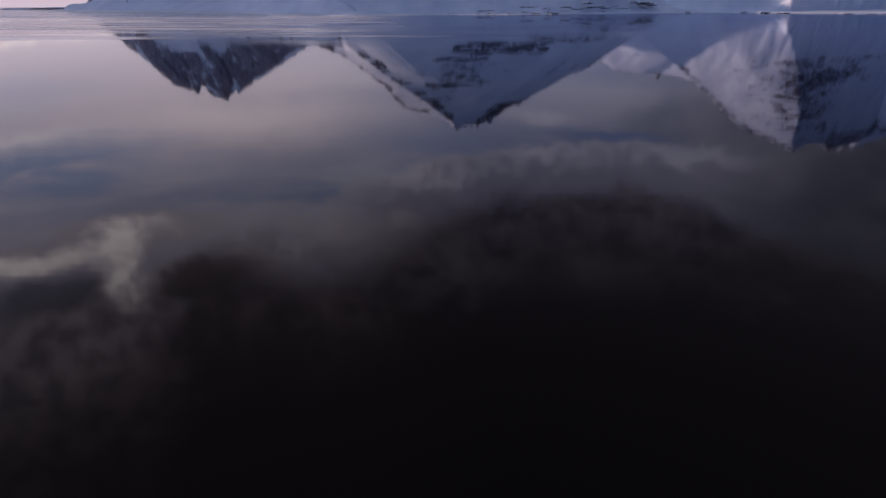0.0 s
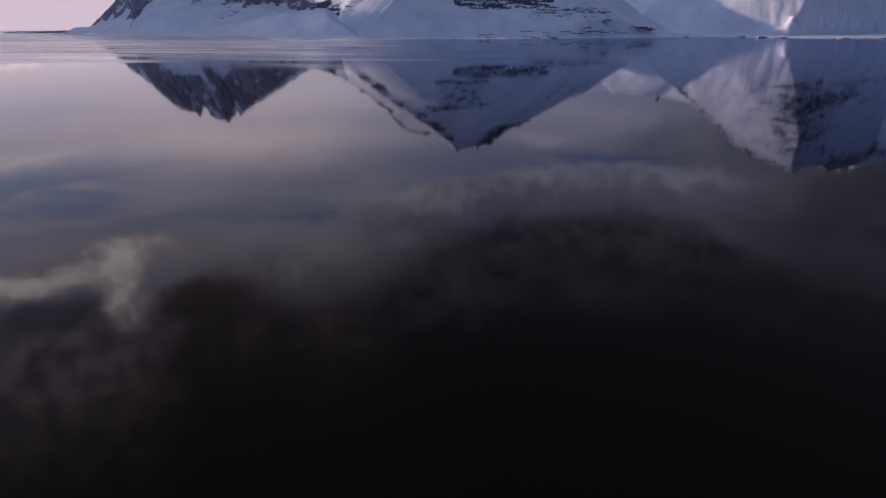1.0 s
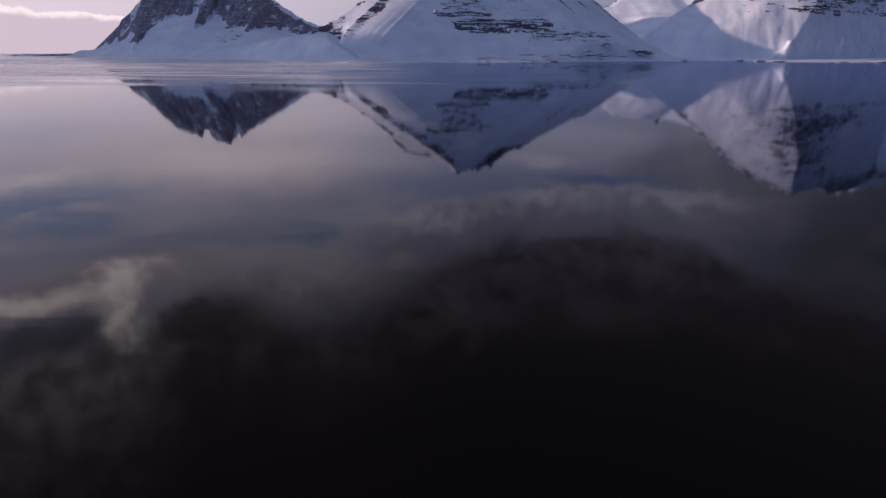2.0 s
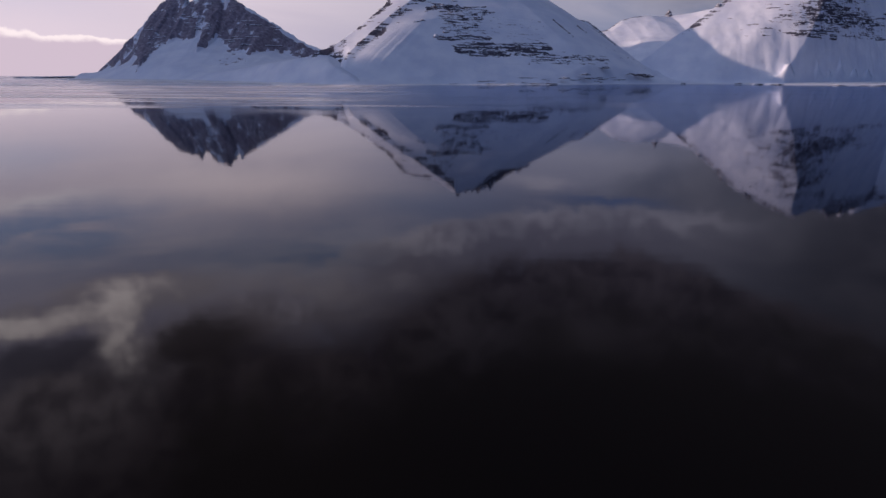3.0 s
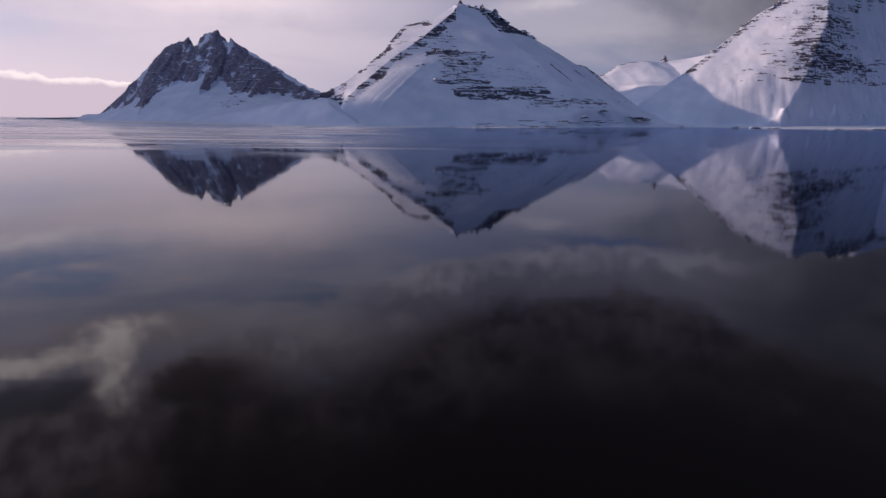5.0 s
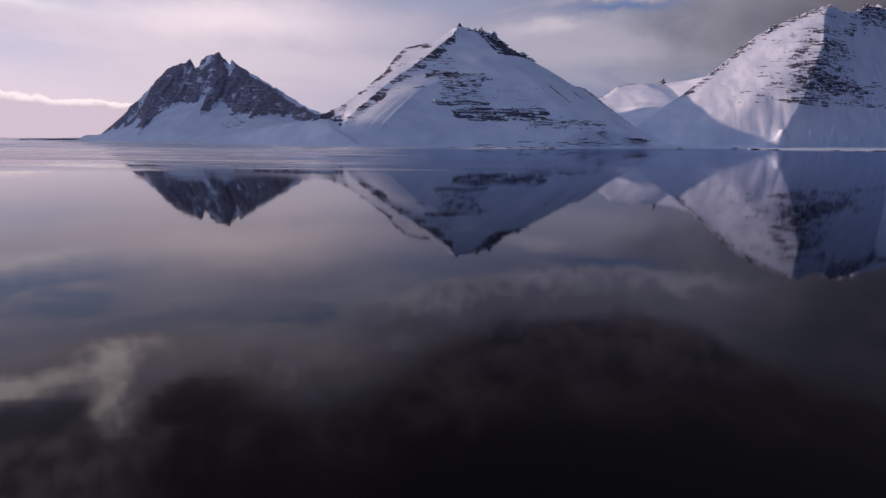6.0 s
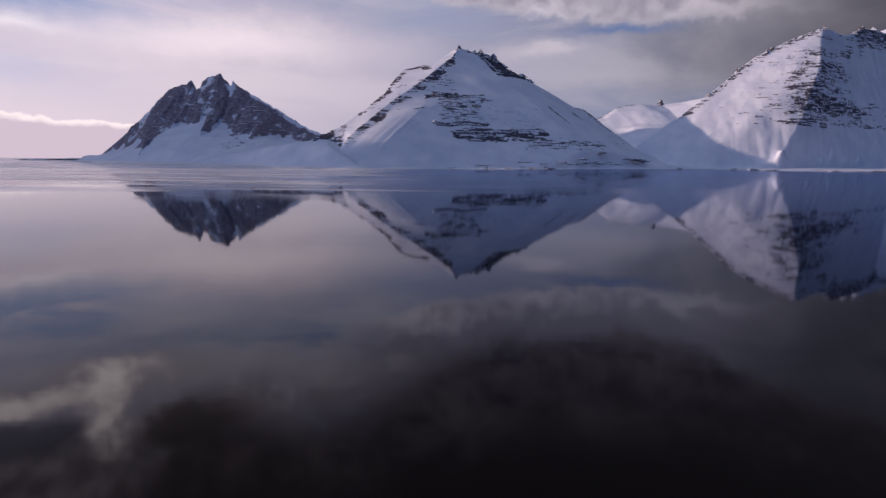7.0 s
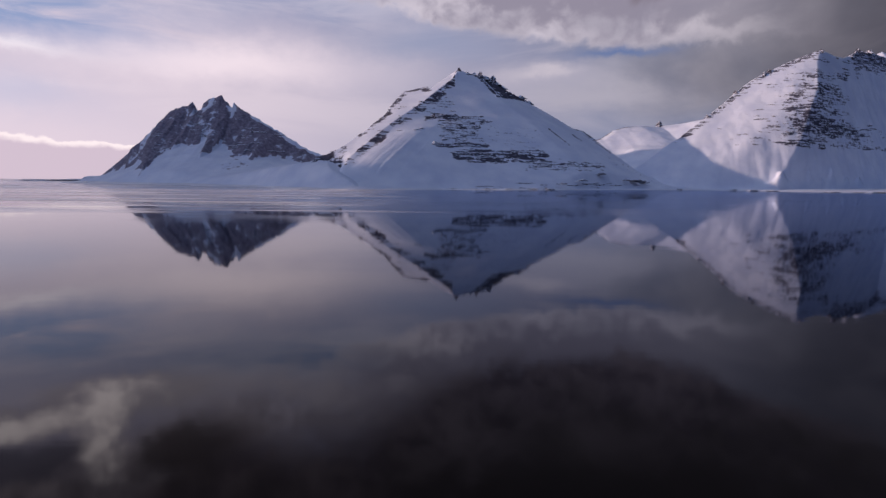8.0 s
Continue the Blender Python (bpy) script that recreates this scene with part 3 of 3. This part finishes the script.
def right_height(x, y):
    peak, foot, shoulder, far = (1900, 3155, 703), (1523, 2588, 47), (1288, 3027, 355), (2644, 3719, 786)
    crest = [(820, 2880, 50), (899, 2901, 93), (986, 2928, 150), (1060, 2951, 198), (1133, 2970, 243), (1210, 2999, 300), (1288, 3028, 355), (1369, 3060, 414), (1453, 3098, 480), (1534, 3127, 538), (1610, 3141, 581), (1655, 3147, 601),
             (1758, 3158, 652), (1841, 3158, 683), (1901, 3156, 703), (2016, 3230, 691), (2101, 3290, 696), (2205, 3382, 723), (2290, 3463, 759), (2387, 3535, 768), (2488, 3610, 779), (2644, 3719, 786), (2900, 3850, 760), (3150, 3950, 600)]
    wx, wy = x + 12 * fbm(x, y, 150, 30, 5, 0.5), y + 8 * fbm(x, y, 190, 34, 4, 0.5)
    line_y = np.interp(x, [c[0] for c in crest], [c[1] for c in crest])
    line_z = np.interp(x, [c[0] for c in crest], [c[2] for c in crest])
    behind = y - line_y
    near = smooth(-behind, 10, 90)
    wx, wy = x + (wx - x) * near, y + (wy - y) * near
    sunny = through_three(peak, foot, shoulder, wx, wy)
    shady = through_three(peak, foot, far, wx, wy)
    # under the spine a duller facet turns towards the water
    high, low, toe = (1516, 2862, 292), (1222, 2765, 93), (1502, 2713, 45)
    facet = through_three(high, low, toe, wx, wy)
    wing = (2250.0, 3060.0, 40.0)
    steep = through_three((1662, 2842, 279), toe, wing, wx, wy)
    face = -top_of(-sunny, -facet, k=22.0)
    face = -top_of(-face, top_of(-shady, -steep, k=150.0), k=26.0)
    face = flare(face, 15.0)
    z = np.where(behind < 0, np.minimum(face, line_z + 25), line_z - 0.85 * behind)
    front = smooth(-behind, -4, 4)
    right = smooth(sunny - shady, -6, 10) * front
    left = (1 - smooth(sunny - shady, -10, 6)) * front
    d4, z4, _ = along(x, y, [(2622, 4051, 793), (2804, 3984, 876), (3135, 4051, 793)])
    z = np.maximum(z, z4 - 0.8 * d4)
    z = z + 1.8 * fbm(x, y, 110, 33, 5, 0.5) + 8 * fbm(x, y, 170, 52, 3) * smooth(-x, -1480, -1300) * near * smooth(x, 900, 1000)
    # runnels in the slid snow under the sunlit flank
    z = z + left * 0.9 * ridged(x * 0.8 - 0.6 * y, y * 0.1, 70, 36, 3) * smooth(-z, -240, -120) * smooth(z, 8, 40)
    # tongues of slid snow that widen down to the beach
    for fx, top, wide in ((1492, 84, 40), (1668, 112, 24), (1818, 128, 28), (1745, 52, 18), (1910, 62, 26), (2010, 56, 26)):
        u = np.clip((top - z) / (top - 20), 0, 1) * front
        z = z + (20 + 1.2 * wide) * u * np.exp(-np.abs((x - fx + 5 * fbm(x, y, 30, 46, 3)) / (4 + wide * u * u)) ** 1.6) * smooth(z, 4, 20)
    z = z + 1.6 * front * ridged(x - 0.35 * y, y * 0.06, 42, 53, 3) * smooth(z, 30, 60) * smooth(-z, -270, -200) * smooth(-np.abs(x - 1440), -180, -120)
    spine = along(x, y, [peak, foot])[0]
    off = spine * np.where(right > 0.5, 0.55, 0.72)
    zone = 1.0 * smooth(-off, -30 - 0.55 * (700 - z), -10) * smooth(z, 165, 230) * smooth(-z, -690, -640) * (0.86 + 0.18 * np.sin(z / 36.0 + 0.6) + 0.45 * fbm(x - y, z * 2.5, 120, 54, 3))
    zone = np.maximum.reduce([zone, right * (0.62 + 0.34 * smooth(-spine, -190, -60)) * smooth(z, 238, 262) * smooth(-z, -365, -335) * (1 - 0.3 * smooth(x, 1950, 2100)), right * 0.58 * smooth(z, 440, 460) * smooth(-z, -500, -480) * smooth(-spine, -260, -160),
                              right * 0.62 * smooth(z, 190, 205) * smooth(-z, -235, -222) * smooth(x, 1760, 1850), right * 1.1 * box_mask(x, z, 1740, 1790, 192, 215, 10), right * 0.85 * smooth(behind, -110, -30) * smooth(x, 2140, 2220),
                              right * 0.75 * box_mask(x, z, 1990, 2110, 560, 600, 20), 0.36 * left * smooth(z, 60, 150) * smooth(fbm(x, y, 240, 49, 3), -0.4, 0.4), 0.80 * left * smooth(behind, -60, -10) * smooth(z, 180, 260), 0.38 * left * box_mask(x, z, 1380, 1660, 200, 540, 60), 0.52 * left * smooth(z, 360, 520) * smooth(fbm(x - y, z * 2, 90, 59, 4), -0.5, 0.5)])
    z = ledges(z, x - y, zone * strata(x - y, z, 43, 12.0), 43)
    return z, zone


def back_height(x, y):
    crest = [(400, 3700, 150), (560, 3760, 200), (991, 3869, 300), (1093, 3945, 360), (1180, 3975, 384), (1273, 3995, 394), (1423, 4049, 396), (1530, 3960, 408), (1621, 3863, 425), (1800, 3700, 470), (2200, 3600, 520)]
    xs = np.array([c[0] for c in crest], float)
    wx = x + 30 * fbm(x, y, 260, 44, 3, 0.5) * smooth(np.abs(y - 3950), 60, 240)
    line_y, line_z = np.interp(wx, xs, [c[1] for c in crest]), np.interp(wx, xs, [c[2] for c in crest])
    off = line_y - y + 22 * fbm(x, y, 260, 46, 3, 0.45)
    near = smooth(np.abs(line_y - y), 5, 80)
    off = (line_y - y) * (1 - near) + off * near
    z = line_z - np.where(off > 0, 0.34 * off, -0.5 * off) + 7 * fbm(x, y, 230, 43, 5, 0.42) * near
    bare = smooth(-np.abs(line_y - y), -30, -6) * smooth(-x, -1300, -1200) * 0.9
    return z, bare


FIELDS = {}


def mountain(name, height, box, cell, mat, label, bank=90.0):
    x, y = grid(*box, cell)
    z, bare = height(x, y)
    floor = land(x, y)
    run_out = smooth(y - shore_y(x), -5, bank)          # the foot ends at the shore
    z = z * np.maximum(run_out, smooth(z, 60, 130)) - 6 * (1 - run_out)
    ob = tagged(sheet(name, x, y, np.maximum(z, floor - 4), mat, bare, z > floor - 3), label, "mountain")
    FIELDS[ob.name] = (x[0], y[:, 0], z)
    return ob


# added out of view, its crest shaped to keep sun off the left mountain
def unseen_height(x, y):
    crest = [(-3500, 1300, 120), (-3750, 1600, 470), (-3900, 1900, 640), (-3930, 2200, 700), (-3960, 2500, 830), (-3980, 2800, 960), (-4000, 3200, 985), (-4150, 3380, 900), (-4400, 3700, 600), (-4700, 4050, 250)]
    d, zc, _ = along(x + 60 * fbm(x, y, 400, 81, 4), y + 60 * fbm(x, y, 400, 85, 4), crest)
    z = zc - 0.78 * d + 0.06 * d * ridged(x, y, 320, 83, 4) + 10 * fbm(x, y, 200, 88, 4)
    return z, smooth(z, 350, 600) * smooth(ridged(x, y, 240, 90, 4), 0.2, 0.9)


left = mountain("mountain", left_height, (-2100, -200, 1900, 4050), 4, CRAG, "dark jagged rock mountain with a broad snow apron on the shore", 170.0)
centre = mountain("mountain", centre_height, (-620, 1080, 1940, 3800), 4, MOUNTAIN, "pointed snow-covered mountain with dark rock ledges and a spiked summit")
right = mountain("mountain", right_height, (800, 3150, 2360, 4150), 4, MOUNTAIN, "steep snow mountain with a sunlit flank and dark rock strata")
back = mountain("ridge", back_height, (400, 1760, 2860, 4500), 6, MOUNTAIN, "rounded snow ridge closing the valley between mountains")

west = mountain("mountain", unseen_height, (-5400, -2700, 900, 4500), 12, CRAG, "unseen snow mountain added to throw shade over the fjord")

# ---------------------------------------------------------------- rock spires, outcrops and shore rocks
m_rock, n = material("basalt")
geo = n.put("ShaderNodeNewGeometry")
at = geo.outputs["Position"]
grain = n.noise(at, 0.12, 6.0, 0.65)
up = n.put("ShaderNodeSeparateXYZ", {0: geo.outputs["Normal"]}).outputs[2]
dusted = n.step(n.add(up, n.mul(n.sub(grain, 0.5), 1.6)), 0.42, 0.66)
finish(n, {"Base Color": n.mix(dusted, n.mix(grain, (0.038, 0.037, 0.052), (0.105, 0.101, 0.130)), (0.76, 0.80, 0.88)), "Roughness": 0.9, "Normal": bump(n, grain, 2.5, 0.7)})


def stack(wide, deep, tall, seed, sides=9, rings=7, point=0.12, lean=0.0):
    """A jagged column of rock that narrows upwards, its foot at the origin."""
    rnd = random.Random(seed)
    bm = bmesh.new()
    grain = [rnd.uniform(0.72, 1.25) for _ in range(sides)]
    rows = []
    for k in range(rings):
        f = k / (rings - 1)
        size = (1 - f) ** 0.8 * (1 - point) + point
        row = []
        for j in range(sides):
            a = 2 * math.pi * j / sides
            r = size * grain[j] * rnd.uniform(0.82, 1.15)
            row.append(bm.verts.new((0.5 * wide * r * math.cos(a) + lean * f * tall, 0.5 * deep * r * math.sin(a), f * tall * rnd.uniform(0.93, 1.04))))
        rows.append(row)
    for a, b in zip(rows, rows[1:]):
        for j in range(sides):
            bm.faces.new((a[j], a[(j + 1) % sides], b[(j + 1) % sides], b[j]))
    bm.faces.new(rows[-1])
    bm.faces.new(rows[0][::-1])
    return bm


def slab(long, deep, tall, seed):
    """A low, ragged outcrop, longer than it is deep."""
    bm = bmesh.new()
    bmesh.ops.create_icosphere(bm, subdivisions=3, radius=1.0)
    for v in bm.verts:
        p = v.co.copy()
        k = 1 + 0.45 * noise.noise(p * 1.7 + Vector((seed, 0, 0))) + 0.25 * noise.noise(p * 4.1 + Vector((0, seed, 0)))
        taper = 1 - 0.35 * abs(p.x)
        v.co = Vector((p.x * k * long / 2, p.y * k * deep / 2 * taper, max(p.z, -0.35) * k * tall * taper * (1 + 0.5 * noise.noise(Vector((p.x * 3, seed, 0))))))
    return bm


def part(name, bm, mat, parent=None, label="", where=None):
    me = bpy.data.meshes.new(name)
    bm.to_mesh(me)
    bm.free()
    me.materials.append(mat)
    ob = new(name, me)
    if parent is not None:
        ob.parent = parent
    if where is not None:
        ob.matrix_basis = where
    return tagged(ob, label) if label else ob


def height_at(height, x, y):
    return float(height(np.array([[float(x)]]), np.array([[float(y)]]))[0][0, 0])


# the jagged teeth of the pointed summit: place along the crest, width, height, lean
for k, (sx_, sy_, wide, tall, lean) in enumerate([(76, 3129, 24, 14, -0.2), (60, 3126, 26, 4, 0.1), (112, 3131, 34, 4, 0.0), (150, 3133, 40, 12, 0.1), (176, 3134, 34, 20, -0.1), (203, 3136, 54, 10, 0.1), (236, 3139, 48, 22, -0.35), (256, 3140, 54, 12, -0.3), (290, 3141, 46, 8, -0.3), (330, 3146, 34, 5, 0.0),
                                                (385, 3146, 46, 2, 0.1), (430, 3144, 42, 4, -0.1)]):
    part("summit_spire", stack(wide * 1.3, wide, tall + 14, 100 + k, 11, 8, 0.10, lean), m_rock, centre, "sharp dark rock tooth", pose(sx_, sy_, height_at(centre_height, sx_, sy_) - 12, 0, 0, 37 * k))
for k, (sx_, sy_, wide, tall) in enumerate([(1640, 3142, 26, 12), (1612, 3138, 30, 10), (1900, 3156, 22, 8), (2290, 3460, 28, 12), (2205, 3379, 32, 8), (2430, 3566, 36, 10), (1455, 3097, 22, 7), (1290, 3027, 26, 7)]):
    part("crest_rock", stack(wide * 1.4, wide, tall + 12, 200 + k, point=0.3), m_rock, right, "broken rock on the crest", pose(sx_, sy_, height_at(right_height, sx_, sy_) - 12, 0, 0, 51 * k))
for k, (sx_, wide, tall) in enumerate([(-1446, 22, 3), (-1270, 22, 3), (-1340, 26, 2), (-1195, 16, 3)]):
    part("crest_rock", stack(wide, wide, tall + 14, 300 + k, point=0.15), m_rock, left, "broken rock on the crest", pose(sx_, 3512, height_at(left_height, sx_, 3512) - 14, 0, 0, 51 * k))



def ledge(field, x0, x1, level, thick, rnd):
    """A broken band of hard rock that juts from a face along one level, following the face."""
    xs, ys, zs = field
    cell = xs[1] - xs[0]
    seed = rnd.uniform(0, 100)
    steps = max(3, int((x1 - x0) / 6))
    rows, gy, gx = [], *np.gradient(zs, cell)
    for k in range(steps + 1):
        f = k / steps
        x = x0 + f * (x1 - x0)
        c = int(np.clip(round((x - xs[0]) / cell), 1, len(xs) - 2))
        want = level + 3.0 * noise.noise(Vector((x / 40, seed, 0))) + 1.5 * noise.noise(Vector((x / 11, seed, 3)))
        r = int(np.argmax(zs[:, c] >= want))
        if r == 0:
            continue
        slope = math.hypot(gx[r, c], gy[r, c]) + 1e-6
        ox, oy = -gx[r, c] / slope, -gy[r, c] / slope
        high = thick * (0.55 + 0.6 * noise.noise(Vector((x / 17, seed, 7))) + 0.3 * noise.noise(Vector((x / 7, seed, 9)))) * min(1, 5 * f, 5 * (1 - f)) + 0.8
        out = 2.0 + 0.55 * high
        py_ = ys[r]
        back_ = high / slope + 6
        rows.append([(x - ox * back_, py_ - oy * back_, want + high * 1.0), (x + ox * out * 0.4, py_ + oy * out * 0.4, want + high * 0.9), (x + ox * out, py_ + oy * out, want + high * 0.25), (x + ox * out * 0.8, py_ + oy * out * 0.8, want - high * 0.6), (x - ox * 6, py_ - oy * 6, want - high * 0.9)])
    bm = bmesh.new()
    verts = [[bm.verts.new(p) for p in row] for row in rows]
    for a, b in zip(verts, verts[1:]):
        for j in range(4):
            bm.faces.new((a[j], a[j + 1], b[j + 1], b[j]))
    if len(verts) > 1:
        bm.faces.new(verts[0])
        bm.faces.new(verts[-1][::-1])
    return bm


def rock_ledges(parent, zones, seed):
    rnd = random.Random(seed)
    for x0, x1, z0, z1, count, shortest, longest, thick in zones:
        for _ in range(count):
            length = rnd.uniform(shortest, longest)
            a = rnd.uniform(x0, max(x0 + 1, x1 - length))
            bm = ledge(FIELDS[parent.name], a, a + length, rnd.uniform(z0, z1), thick * rnd.uniform(0.6, 1.3), rnd)
            if len(bm.faces) > 3:
                part("rock_ledge", bm, m_rock, parent)
            else:
                bm.free()


# zones of ledges: from x to x, from height to height, how many, shortest and longest, thickness
rock_ledges(centre, [(-70, 60, 296, 316, 4, 40, 90, 9), (10, 180, 288, 312, 4, 40, 90, 5), (-30, 170, 185, 290, 14, 20, 70, 4.5), (-50, 0, 166, 178, 2, 30, 50, 8), (30, 150, 164, 178, 3, 40, 90, 8), (50, 230, 118, 140, 7, 30, 90, 7),
                     (190, 420, 138, 160, 8, 30, 110, 6), (300, 660, 76, 116, 16, 16, 60, 4), (60, 760, 8, 26, 12, 20, 70, 4), (-90, 60, 320, 430, 8, 12, 40, 4), (-320, -60, 200, 380, 16, 14, 44, 5)], 11)
rock_ledges(right, [(1700, 1960, 255, 345, 16, 40, 150, 7), (1560, 1800, 180, 300, 14, 20, 70, 6), (1620, 1860, 380, 560, 14, 20, 80, 5.5), (1850, 2300, 290, 340, 8, 50, 160, 7), (1900, 2050, 440, 500, 5, 30, 90, 5), (1950, 2300, 560, 690, 10, 30, 90, 6),
                    (1748, 1790, 195, 212, 2, 30, 45, 12), (1420, 1650, 240, 520, 14, 12, 50, 4.5), (1300, 1460, 190, 300, 6, 12, 40, 3.5)], 12)
rock_ledges(left, [(-1180, -800, 150, 330, 16, 30, 100, 6), (-1750, -1450, 160, 360, 10, 20, 70, 5), (-1420, -1200, 230, 420, 10, 16, 50, 6)], 13)

tower = part("rock_tower", stack(66, 50, 52, 401, point=0.12), m_rock, None, "", pose(1424, 4046, height_at(back_height, 1424, 4046) - 16, 0, 0, 20))
tagged(tower, "lone dark rock stump standing on a snow ridge", "rock")

# snow colour on the dark spit stands in for the haze before it
spit = part("spit", slab(520, 140, 10, 7), m_ground, None, "", pose(-2330, 3830, 1, 0, 0, 30))
tagged(spit, "low spit of land, paled for haze, far across the water", "headland")

# dark rocks that break through the snow along the waterline: x, metres inland, length, height
for k, (rx, inland, long, tall) in enumerate([(30, 14, 40, 3), (110, 6, 46, 3), (170, 8, 60, 4), (245, 10, 70, 4), (330, 12, 60, 5), (390, 16, 44, 5), (450, 40, 36, 5), (540, 34, 48, 5), (640, 60, 44, 6), (760, 40, 34, 5), (810, 46, 60, 10),
                                              (850, 60, 46, 9), (1010, 18, 22, 4), (1240, 20, 30, 4), (1300, 8, 70, 4), (1360, 6, 60, 4), (1560, 4, 60, 3), (1700, 4, 120, 4), (1800, 5, 110, 4)]):
    ry = float(shore_y(np.array([float(rx)]))[0]) + inland
    base = max(float(land(np.array([[float(rx)]]), np.array([[ry]]))[0, 0]), *(height_at(f, rx, ry) for f in (centre_height, right_height))) if inland > 30 else float(land(np.array([[float(rx)]]), np.array([[ry]]))[0, 0])
    rock = part("shore_rock", slab(long, long * 0.35, tall, k * 1.7), m_rock, None, "", pose(rx, ry, base + tall * 0.1, 0, 0, (k * 47) % 30 - 15))
    tagged(rock, "dark low rock ledge breaking through shore snow", "rock", "rocks along the shore")
